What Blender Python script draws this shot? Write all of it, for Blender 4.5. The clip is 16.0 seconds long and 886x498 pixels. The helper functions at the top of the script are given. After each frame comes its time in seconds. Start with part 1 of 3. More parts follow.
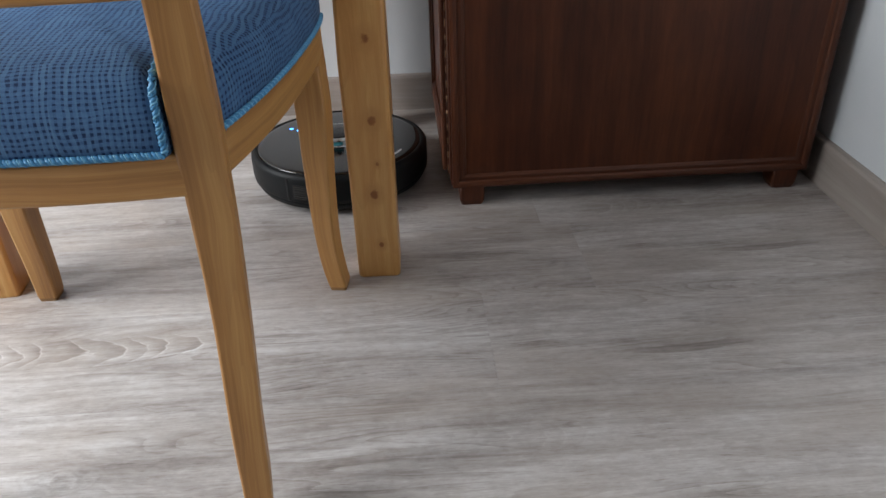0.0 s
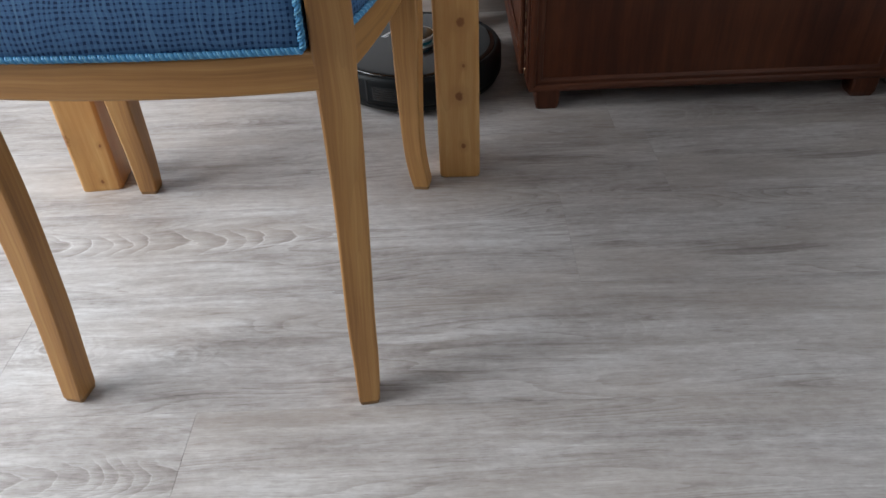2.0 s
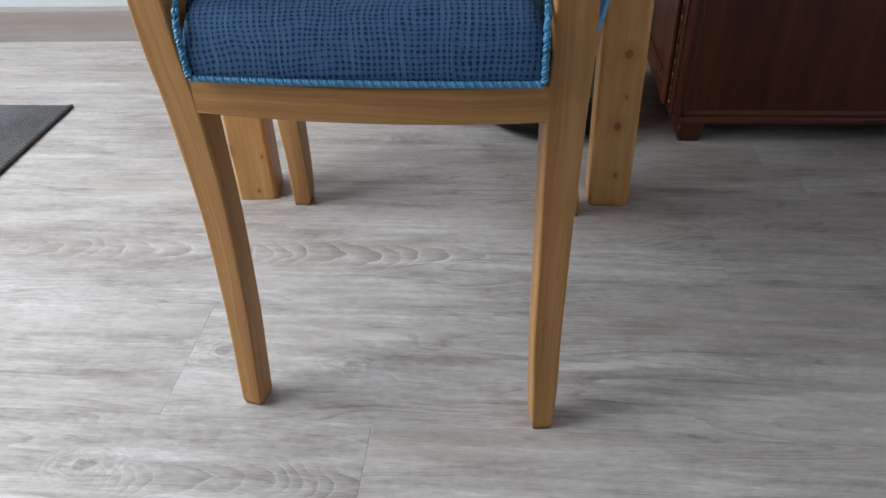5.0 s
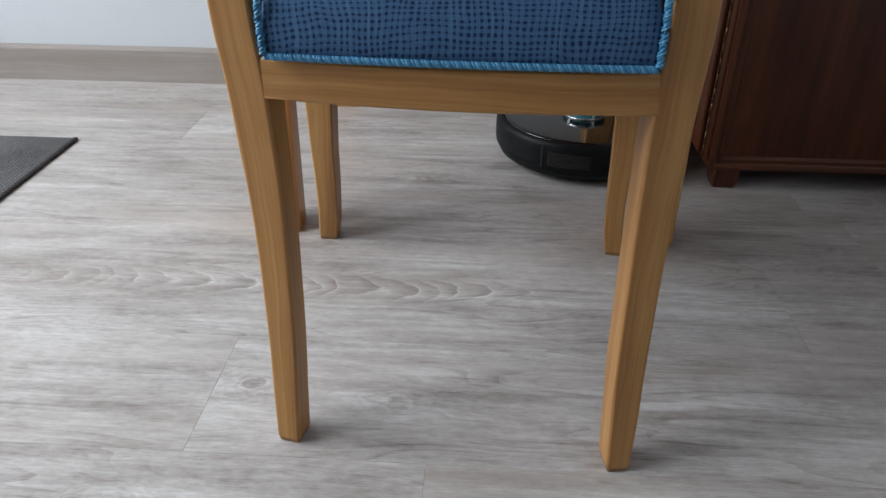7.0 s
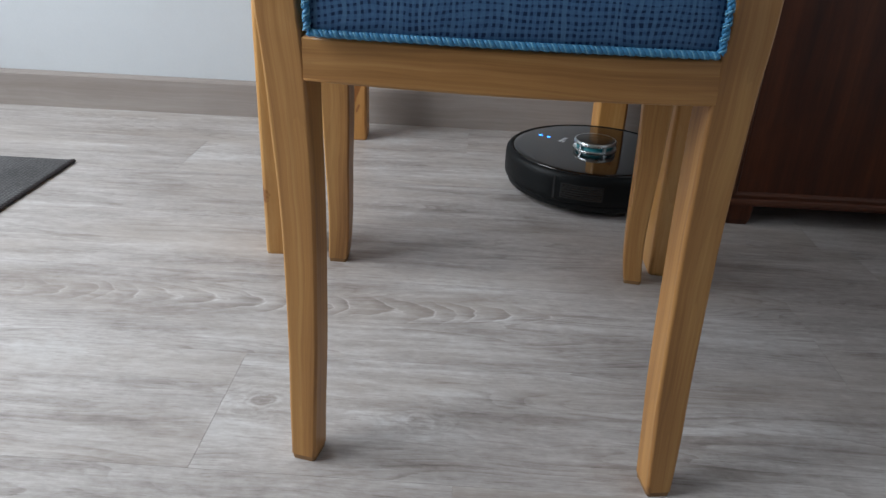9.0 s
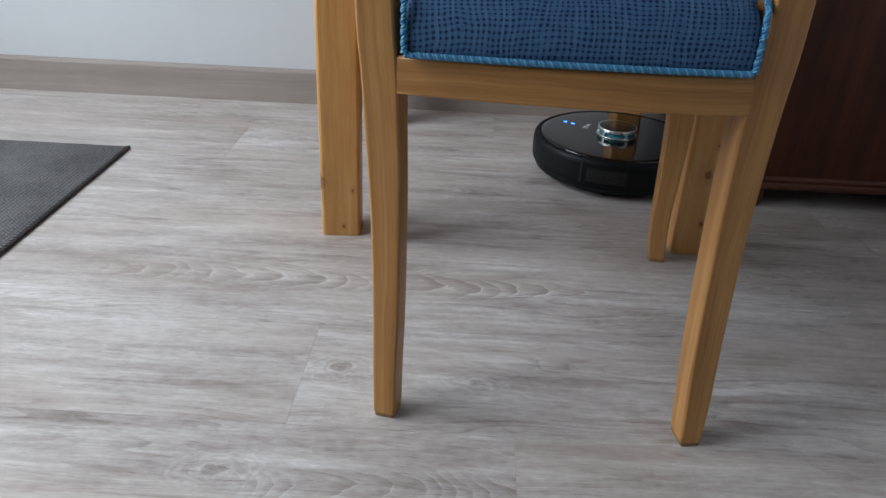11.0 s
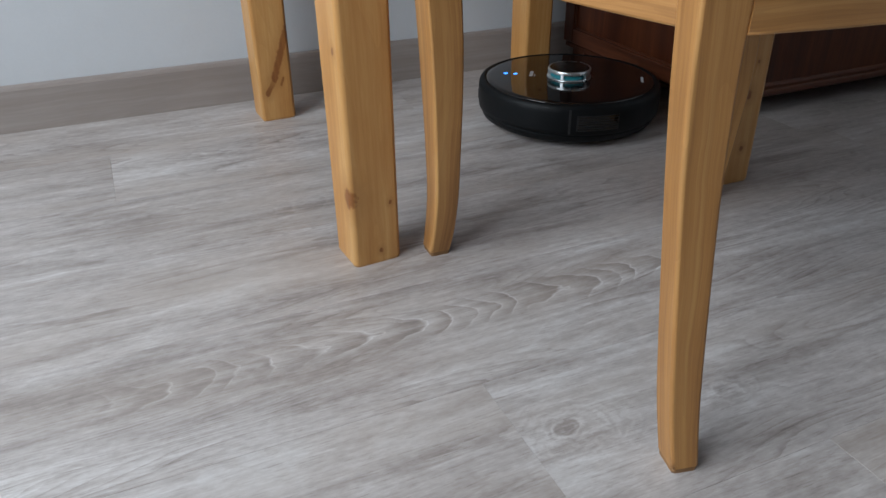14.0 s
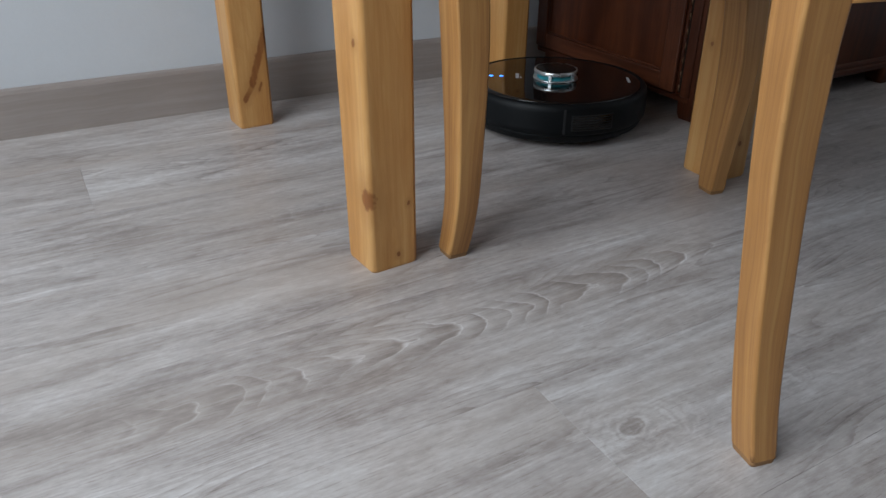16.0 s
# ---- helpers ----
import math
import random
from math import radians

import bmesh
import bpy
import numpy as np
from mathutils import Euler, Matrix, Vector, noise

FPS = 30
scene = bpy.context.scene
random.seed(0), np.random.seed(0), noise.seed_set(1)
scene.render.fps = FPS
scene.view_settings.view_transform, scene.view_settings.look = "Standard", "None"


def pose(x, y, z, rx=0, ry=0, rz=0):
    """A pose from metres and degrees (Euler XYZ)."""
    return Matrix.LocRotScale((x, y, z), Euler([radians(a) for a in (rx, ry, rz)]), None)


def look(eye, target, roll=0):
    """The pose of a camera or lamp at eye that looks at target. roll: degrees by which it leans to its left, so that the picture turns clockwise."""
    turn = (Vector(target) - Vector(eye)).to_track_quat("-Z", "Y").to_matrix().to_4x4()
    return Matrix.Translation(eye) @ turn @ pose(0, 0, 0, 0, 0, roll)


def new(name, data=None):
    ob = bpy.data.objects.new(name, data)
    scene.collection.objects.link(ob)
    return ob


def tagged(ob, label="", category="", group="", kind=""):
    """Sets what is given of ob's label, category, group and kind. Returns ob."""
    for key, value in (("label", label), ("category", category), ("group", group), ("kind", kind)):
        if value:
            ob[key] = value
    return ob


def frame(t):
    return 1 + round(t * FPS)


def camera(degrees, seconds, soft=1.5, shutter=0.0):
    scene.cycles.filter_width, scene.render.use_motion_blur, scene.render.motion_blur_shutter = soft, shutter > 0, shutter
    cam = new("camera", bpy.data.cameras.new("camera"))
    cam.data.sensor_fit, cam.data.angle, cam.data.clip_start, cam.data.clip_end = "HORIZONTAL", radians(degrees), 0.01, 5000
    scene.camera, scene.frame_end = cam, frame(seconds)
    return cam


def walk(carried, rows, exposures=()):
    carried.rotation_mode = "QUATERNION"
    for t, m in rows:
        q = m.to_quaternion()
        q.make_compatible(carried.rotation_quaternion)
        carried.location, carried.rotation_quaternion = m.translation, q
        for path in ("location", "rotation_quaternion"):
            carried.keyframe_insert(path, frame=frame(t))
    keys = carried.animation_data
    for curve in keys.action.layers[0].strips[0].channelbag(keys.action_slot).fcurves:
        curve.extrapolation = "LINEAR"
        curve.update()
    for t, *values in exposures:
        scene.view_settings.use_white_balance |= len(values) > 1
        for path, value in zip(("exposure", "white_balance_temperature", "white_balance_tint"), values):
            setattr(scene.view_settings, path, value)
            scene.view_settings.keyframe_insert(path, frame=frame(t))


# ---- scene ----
WEST, FLOOR_ROUGH = 78.0, 0.29
cam = camera(61.7, 16.0)
PATH = [
    (0, (-0.032, -0.017, 0.664), (0.047, 1.688, -0.378), -1.9),
    (0.5, (-0.044, -0.033, 0.657), (0.037, 1.632, -0.449), -1.6),
    (1, (-0.06, -0.041, 0.66), (-0.001, 1.576, -0.515), -1.7),
    (1.5, (-0.074, -0.048, 0.667), (-0.065, 1.541, -0.548), -1.9),
    (2, (-0.102, -0.062, 0.679), (-0.135, 1.509, -0.557), -2.9),
    (2.5, (-0.12, -0.073, 0.686), (-0.193, 1.506, -0.539), -3.6),
    (3, (-0.132, -0.079, 0.689), (-0.246, 1.509, -0.522), -4.3),
    (3.5, (-0.148, -0.084, 0.691), (-0.284, 1.504, -0.517), -4.9),
    (4, (-0.176, -0.087, 0.693), (-0.327, 1.502, -0.512), -4.3),
    (4.5, (-0.211, -0.082, 0.696), (-0.371, 1.508, -0.508), -3.5),
    (5, (-0.251, -0.072, 0.703), (-0.432, 1.52, -0.494), -2.6),
    (5.2, (-0.268, -0.068, 0.701), (-0.459, 1.529, -0.488), -2.7),
    (7.3, (-0.373, -0.058, 0.588), (-0.468, 1.681, -0.396), 0.6),
    (7.5, (-0.381, -0.064, 0.579), (-0.456, 1.689, -0.381), 0.2),
    (8, (-0.395, -0.069, 0.567), (-0.432, 1.717, -0.334), 1.1),
    (8.5, (-0.407, -0.047, 0.529), (-0.465, 1.752, -0.341), 2.5),
    (11, (-0.488, -0.155, 0.594), (-0.533, 1.612, -0.342), 2.5),
    (11.5, (-0.546, -0.164, 0.602), (-0.473, 1.575, -0.383), 2.8),
    (12, (-0.64, -0.106, 0.586), (-0.436, 1.603, -0.433), 2.2),
    (12.5, (-0.732, -0.068, 0.593), (-0.385, 1.626, -0.411), 3.3),
    (13, (-0.815, 0.011, 0.579), (-0.388, 1.685, -0.429), 0.7),
    (13.5, (-0.881, 0.098, 0.549), (-0.356, 1.747, -0.453), -0.0),
    (14, (-0.96, 0.176, 0.513), (-0.266, 1.764, -0.484), -0.4),
    (14.5, (-1.004, 0.23, 0.475), (-0.171, 1.773, -0.487), 0.2),
    (15, (-1.027, 0.254, 0.462), (-0.106, 1.752, -0.491), 2.4),
    (15.5, (-1.035, 0.251, 0.449), (-0.137, 1.754, -0.518), 2.1),
    (16, (-1.051, 0.252, 0.474), (-0.181, 1.778, -0.481), 0.6),
]
walk(cam, [(t, look(eye, target, roll)) for t, eye, target, roll in PATH], [(0.0, 0.78, 7100, 12), (2.0, 0.60, 6850, 11), (5.0, 0.38, 6750, 10), (8.0, 0.16, 6750, 10), (11.0, 0.02, 6700, 10), (13.5, -0.13, 6600, 10), (16.0, -0.29, 6600, 10)])

# ---- light ----
world = bpy.data.worlds.new("world")
scene.world = world
world.use_nodes = True
wn = world.node_tree.nodes
sky = wn.new("ShaderNodeTexSky")
sky.sky_type, sky.sun_disc = "NISHITA", False
sky.sun_elevation, sky.sun_rotation = radians(40), radians(200)
world.node_tree.links.new(sky.outputs[0], wn["Background"].inputs[0])
wn["Background"].inputs[1].default_value = 0.12


def area_lamp(name, m, w, h, power, colour):
    d = bpy.data.lights.new(name, "AREA")
    d.shape, d.size, d.size_y, d.energy, d.color = "RECTANGLE", w, h, power, colour
    ob = new(name, d)
    ob.matrix_world = m
    return ob


# daylight through the window opening
area_lamp("window_light_west", look((-2.28, 0.50, 1.38), (0, 0.48, 0.65)), 1.7, 1.6, WEST, (0.825, 0.915, 1.0))


# ---- materials ----
class Nodes:
    """A material's node tree with short calls."""

    def __init__(self, name, rough=0.5, metal=0.0):
        self.mat = bpy.data.materials.new(name)
        self.mat.use_nodes = True
        self.tree = self.mat.node_tree
        self.bsdf = self.tree.nodes["Principled BSDF"]
        self.bsdf.inputs["Roughness"].default_value = rough
        self.bsdf.inputs["Metallic"].default_value = metal

    def put(self, socket, value):
        if isinstance(value, bpy.types.NodeSocket):
            self.tree.links.new(value, socket)
        else:
            socket.default_value = value

    def coord(self, kind="Object"):
        return self.tree.nodes.new("ShaderNodeTexCoord").outputs[kind]

    def random(self):
        return self.tree.nodes.new("ShaderNodeObjectInfo").outputs["Random"]

    def math(self, op, a, b=0.0, c=0.0):
        n = self.tree.nodes.new("ShaderNodeMath")
        n.operation = op
        for s, v in zip(n.inputs, (a, b, c)):
            self.put(s, v)
        return n.outputs[0]

    def vec(self, op, a, b=(0, 0, 0)):
        n = self.tree.nodes.new("ShaderNodeVectorMath")
        n.operation = op
        self.put(n.inputs[0], a)
        self.put(n.inputs[1], b)
        return n.outputs["Value"] if op in ("LENGTH", "DISTANCE", "DOT_PRODUCT") else n.outputs[0]

    def split(self, v):
        n = self.tree.nodes.new("ShaderNodeSeparateXYZ")
        self.put(n.inputs[0], v)
        return n.outputs

    def join(self, x, y, z):
        n = self.tree.nodes.new("ShaderNodeCombineXYZ")
        for s, v in zip(n.inputs, (x, y, z)):
            self.put(s, v)
        return n.outputs[0]

    def noise(self, v, scale=1.0, detail=3.0, rough=0.55, warp=0.0):
        n = self.tree.nodes.new("ShaderNodeTexNoise")
        self.put(n.inputs["Vector"], v)
        for k, x in (("Scale", scale), ("Detail", detail), ("Roughness", rough), ("Distortion", warp)):
            n.inputs[k].default_value = x
        return n.outputs["Fac"]

    def span(self, v, a, b, lo=0.0, hi=1.0, smooth=False):
        n = self.tree.nodes.new("ShaderNodeMapRange")
        n.interpolation_type = "SMOOTHSTEP" if smooth else "LINEAR"
        for s, x in zip(n.inputs, (v, a, b, lo, hi)):
            self.put(s, x)
        return n.outputs[0]

    def ramp(self, v, *stops):
        n = self.tree.nodes.new("ShaderNodeValToRGB")
        e = n.color_ramp.elements
        while len(e) < len(stops):
            e.new(0.5)
        for x, (p, c) in zip(e, stops):
            x.position, x.color = p, (*c, 1)
        self.put(n.inputs[0], v)
        return n.outputs[0]

    def mix(self, f, a, b, mode="MIX"):
        n = self.tree.nodes.new("ShaderNodeMix")
        n.data_type, n.blend_type = "RGBA", mode
        for s, v in zip((n.inputs[0], n.inputs[6], n.inputs[7]), (f, a, b)):
            self.put(s, (*v, 1) if isinstance(v, tuple) and len(v) == 3 else v)
        return n.outputs[2]

    def colour(self, v):
        self.put(self.bsdf.inputs["Base Color"], (*v, 1) if isinstance(v, tuple) else v)
        return self

    def rough(self, v):
        self.put(self.bsdf.inputs["Roughness"], v)
        return self

    def bump(self, height, strength=0.3, dist=0.001):
        n = self.tree.nodes.new("ShaderNodeBump")
        n.inputs["Strength"].default_value, n.inputs["Distance"].default_value = strength, dist
        self.put(n.inputs["Height"], height)
        self.put(self.bsdf.inputs["Normal"], n.outputs[0])
        return self


def oak_floor(name, arcs=None, knots=(), pitch=23.0, depth=0.38):
    """Limed grey oak plank; length along x. arcs: (x, y, reach) of a run of cathedral arcs; knots: (x, y, size)."""
    n = Nodes(name, 0.45)
    own = n.coord()
    rnd = n.random()
    far = n.vec("MULTIPLY", n.join(rnd, rnd, rnd), (37.0, 11.0, 5.0))
    p = n.vec("ADD", own, far)
    wob = n.noise(n.vec("MULTIPLY", p, (2.2, 6.0, 1)), 1, 3)
    x, y, _ = n.split(own)
    bend = n.math("MULTIPLY_ADD", wob, 0.03, y)
    q = n.join(n.split(p)[0], n.math("ADD", bend, n.split(far)[1]), 0.0)
    dark_knot = None
    for kx, ky, size in knots:
        d = n.vec("LENGTH", n.vec("MULTIPLY", n.vec("SUBTRACT", own, (kx, ky, 0)), (0.55, 1.0, 0)))
        d = n.math("ADD", d, n.math("MULTIPLY_ADD", n.noise(own, 34, 5), 0.040, -0.020))
        turn = n.span(d, 0.0, size * 3.2, 1.0, 0.0, True)
        rings = n.math("MULTIPLY", turn, n.math("SINE", n.math("MULTIPLY", d, 760.0)))
        heart = n.span(d, size * 0.1, size * 0.55, 1.0, 0.0, True)
        k = n.math("ADD", n.math("MULTIPLY", rings, 0.08), n.math("MULTIPLY", heart, -0.27))
        k = n.math("ADD", k, n.math("MULTIPLY", turn, 0.03))
        dark_knot = k if dark_knot is None else n.math("ADD", dark_knot, k)
    broad = n.noise(n.vec("MULTIPLY", q, (2.2, 13.0, 1)), 1, 6, 0.62, 0.4)
    streak = n.noise(n.vec("MULTIPLY", q, (4.5, 85.0, 1)), 1, 7, 0.72, 0.25)
    fine = n.noise(n.vec("MULTIPLY", q, (45.0, 300.0, 1)), 1, 4, 0.7)
    blotch = n.noise(n.vec("MULTIPLY", p, (11.0, 38.0, 1)), 1, 6, 0.7)
    lime = n.noise(n.vec("MULTIPLY", n.vec("ADD", q, (5, 5, 0)), (9.0, 85.0, 1)), 1, 6, 0.72, 0.6)
    lime = n.span(lime, 0.56, 0.72, 0.0, 1.0, True)
    pit = n.noise(n.vec("MULTIPLY", n.vec("ADD", q, (9, 2, 0)), (8.0, 75.0, 1)), 1, 6, 0.72, 0.6)
    pit = n.span(pit, 0.60, 0.74, 0.0, 1.0, True)
    # cathedral arcs: nested rings of the cut trunk
    if arcs:
        ax, ay, reach = arcs
        dy, dx = n.math("SUBTRACT", y, ay), n.math("SUBTRACT", x, ax)
        zone = n.span(n.math("ABSOLUTE", dx), reach * 0.6, reach, 1.0, 0.0, True)
    else:
        ay = n.math("MULTIPLY_ADD", rnd, 0.1, -0.05)
        dy, dx = n.math("SUBTRACT", y, ay), x
        zone = n.span(n.noise(n.vec("MULTIPLY", p, (1.7, 0.4, 1)), 1, 1), 0.56, 0.68, 0.0, 0.35, True)
    dy = n.math("ADD", dy, n.math("MULTIPLY_ADD", n.noise(n.vec("MULTIPLY", p, (4.0, 4.0, 1)), 1, 2), 0.07, -0.035))
    dy = n.math("ABSOLUTE", dy)
    hyper = n.math("SQRT", n.math("MULTIPLY_ADD", dy, dy, 0.00040))
    f = n.math("MULTIPLY_ADD", hyper, 2.5, dx)
    f = n.math("ADD", f, n.math("MULTIPLY_ADD", n.noise(n.vec("MULTIPLY", p, (10, 40, 1)), 1, 3, 0.55), 0.045, -0.022))
    f = n.math("MULTIPLY_ADD", n.noise(n.vec("MULTIPLY", p, (7, 3, 1)), 1, 2), 0.22, f)
    ring = n.math("FRACT", n.math("MULTIPLY", f, pitch))
    tooth = n.math("SUBTRACT", n.span(ring, 0.0, 0.86, 0.15, -0.75), n.span(ring, 0.86, 1.0, 0.0, -1.5, True))
    zone = n.math("MULTIPLY", zone, n.span(dy, 0.014, 0.036, 1.0, 0.0, True))
    zone = n.math("MULTIPLY", zone, n.span(n.noise(n.vec("MULTIPLY", p, (16, 24, 1)), 1, 3), 0.32, 0.60, 0.25, 1.0, True))
    # sum
    v = n.math("MULTIPLY_ADD", n.math("SUBTRACT", broad, 0.5), 0.86, 0.575)
    v = n.math("MULTIPLY_ADD", n.math("SUBTRACT", streak, 0.5), 0.62, v)
    v = n.math("MULTIPLY_ADD", n.math("SUBTRACT", fine, 0.5), 0.26, v)
    mottle = n.noise(n.vec("MULTIPLY", n.vec("ADD", p, (2, 7, 0)), (75.0, 120.0, 1)), 1, 5, 0.65)
    v = n.math("MULTIPLY_ADD", n.math("SUBTRACT", mottle, 0.5), 0.36, v)
    v = n.math("MULTIPLY_ADD", n.math("SUBTRACT", blotch, 0.5), 0.55, v)
    band = n.noise(n.vec("MULTIPLY", n.vec("ADD", p, (6, 3, 0)), (2.6, 22.0, 1)), 1, 3, 0.5, 0.3)
    v = n.math("MULTIPLY_ADD", n.span(band, 0.54, 0.70, 0.0, 1.0, True), -0.12, v)
    v = n.math("MULTIPLY_ADD", n.span(band, 0.46, 0.32, 0.0, 1.0, True), 0.07, v)
    # year rings cut almost along the board: thin dark lines, a few millimetres apart, fading in and out
    slow = n.noise(n.vec("MULTIPLY", q, (0.85, 8.0, 1)), 1, 2.0, 0.40, 0.1)
    part_in = n.span(n.noise(n.vec("MULTIPLY", n.vec("ADD", p, (4, 1, 0)), (5.0, 16.0, 1)), 1, 3, 0.6), 0.44, 0.66, 0.12, 1.0, True)
    for count, deep in ((46.0, 0.17), (13.0, 0.11)):
        line = n.math("FRACT", n.math("MULTIPLY_ADD", streak, 0.45, n.math("MULTIPLY", slow, count)))
        edge = n.math("SUBTRACT", n.span(line, 0.0, 0.70, 0.22, -0.25), n.span(line, 0.70, 0.97, 0.0, 0.75, True))
        v = n.math("MULTIPLY_ADD", n.math("MULTIPLY", edge, part_in), deep, v)
    pore = n.noise(n.vec("MULTIPLY", n.vec("ADD", q, (3, 8, 0)), (34.0, 620.0, 1)), 1, 3, 0.6)
    v = n.math("MULTIPLY_ADD", n.span(pore, 0.57, 0.70, 0.0, 1.0, True), -0.20, v)
    v = n.math("MULTIPLY_ADD", n.span(pore, 0.43, 0.30, 0.0, 1.0, True), 0.08, v)
    v = n.math("MULTIPLY_ADD", lime, 0.16, v)
    v = n.math("MULTIPLY_ADD", pit, -0.24, v)
    v = n.math("MULTIPLY_ADD", n.math("MULTIPLY", tooth, zone), depth, v)
    v = n.math("MULTIPLY_ADD", n.math("SUBTRACT", rnd, 0.5), 0.10, v)
    if dark_knot is not None:
        v = n.math("ADD", v, dark_knot)
    v = n.math("MULTIPLY_ADD", n.math("SUBTRACT", v, 0.5), 0.84, 0.475)
    col = n.ramp(v, (0.08, (0.135, 0.112, 0.10)), (0.34, (0.278, 0.244, 0.227)), (0.56, (0.425, 0.390, 0.374)), (0.9, (0.68, 0.668, 0.660)))
    warm = n.noise(n.vec("MULTIPLY", p, (2.0, 8.0, 1)), 1, 2)
    col = n.mix(n.span(warm, 0.45, 0.70, 0.0, 0.5), col, (0.385, 0.330, 0.290))
    n.colour(col)
    n.rough(n.math("MULTIPLY_ADD", streak, 0.16, FLOOR_ROUGH))
    n.bump(n.math("MULTIPLY_ADD", fine, 0.5, streak), 0.25, 0.0006)
    return n.mat


def wood(name, dark, mid, light, rough, knots=(), stretch=5.0, across=70.0, ring=1.0, lines=0.22):
    """Lacquered timber; grain along v of the uv map. knots: (x, y, z, size) in the part's own metres."""
    n = Nodes(name, rough)
    uv = n.coord("UV")
    rnd = n.random()
    p = n.vec("ADD", uv, n.vec("MULTIPLY", n.join(rnd, rnd, rnd), (7.0, 3.0, 0.0)))
    wob = n.noise(n.vec("MULTIPLY", p, (6.0, 2.6, 1)), 1, 3)
    u, v, _ = n.split(p)
    u = n.math("MULTIPLY_ADD", wob, 0.035 * ring, u)
    q = n.join(u, v, 0.0)
    broad = n.noise(n.vec("MULTIPLY", q, (across * 0.45, stretch * 0.35, 1)), 1, 3, 0.55)
    streak = n.noise(n.vec("MULTIPLY", q, (across * 2.2, stretch, 1)), 1, 4, 0.6)
    pore = n.noise(n.vec("MULTIPLY", q, (across * 9, stretch * 9, 1)), 1, 2, 0.6)
    patch = n.noise(p, 9.0, 3)
    f = n.math("MULTIPLY_ADD", n.math("SUBTRACT", broad, 0.5), 1.3, 0.5)
    f = n.math("MULTIPLY_ADD", n.math("SUBTRACT", streak, 0.5), 0.95, f)
    f = n.math("MULTIPLY_ADD", n.math("SUBTRACT", pore, 0.5), 0.35, f)
    f = n.math("MULTIPLY_ADD", n.math("SUBTRACT", patch, 0.5), 0.35, f)
    col = n.ramp(f, (0.15, dark), (0.5, mid), (0.85, light))
    own = n.coord()
    for kx, ky, kz, size, *end in knots:
        rel = n.vec("SUBTRACT", own, (kx, ky, kz))
        if end:
            # a knot cut lengthwise: a streak from one end to the other
            run = Vector(end) - Vector((kx, ky, kz))
            t = n.span(n.vec("DOT_PRODUCT", rel, tuple(run / run.length_squared)), 0.0, 1.0)
            rel = n.vec("SUBTRACT", rel, n.vec("MULTIPLY", n.join(t, t, t), tuple(run)))
        d = n.vec("LENGTH", n.vec("MULTIPLY", rel, (1.0, 1.0, 0.8)))
        d = n.math("ADD", d, n.math("MULTIPLY_ADD", n.noise(own, 160, 3), size * 0.9, size * -0.45))
        col = n.mix(n.span(d, size * 0.9, size * 3.0, 0.55, 0.0, True), col, (0.40, 0.19, 0.055))
        col = n.mix(n.span(d, size * 0.55, size, 0.88, 0.0, True), col, (0.21, 0.066, 0.014))
    # growth rings cut at a slant
    slow = n.noise(n.vec("MULTIPLY", q, (across * 0.16, stretch * 0.42, 1)), 1, 2, 0.4)
    line = n.math("FRACT", n.math("MULTIPLY", slow, 15.0))
    col = n.mix(n.math("MULTIPLY", n.span(line, 0.45, 1.0, 0.0, 1.0), lines), col, dark)
    n.colour(col)
    n.rough(n.math("MULTIPLY_ADD", streak, 0.15, rough - 0.07))
    n.bump(n.math("MULTIPLY_ADD", pore, 0.6, streak), 0.18, 0.0004)
    return n.mat


def plain(name, colour, rough=0.5, metal=0.0, vary=0.12, scale=60.0, bump=0.1, coat=0.0):
    n = Nodes(name, rough, metal)
    v = n.noise(n.coord(), scale, 4)
    w = n.noise(n.coord(), scale * 0.08, 2)
    f = n.math("ADD", n.math("MULTIPLY", v, 0.5), n.math("MULTIPLY", w, 0.5))
    lo, hi = (tuple(c * (1 - vary) for c in colour), tuple(min(1, c * (1 + vary)) for c in colour))
    n.colour(n.ramp(f, (0.3, lo), (0.7, hi)))
    n.rough(n.math("MULTIPLY_ADD", w, rough * 0.3, rough * 0.85))
    if bump:
        n.bump(v, bump, 0.0005)
    n.bsdf.inputs["Coat Weight"].default_value = coat
    return n.mat


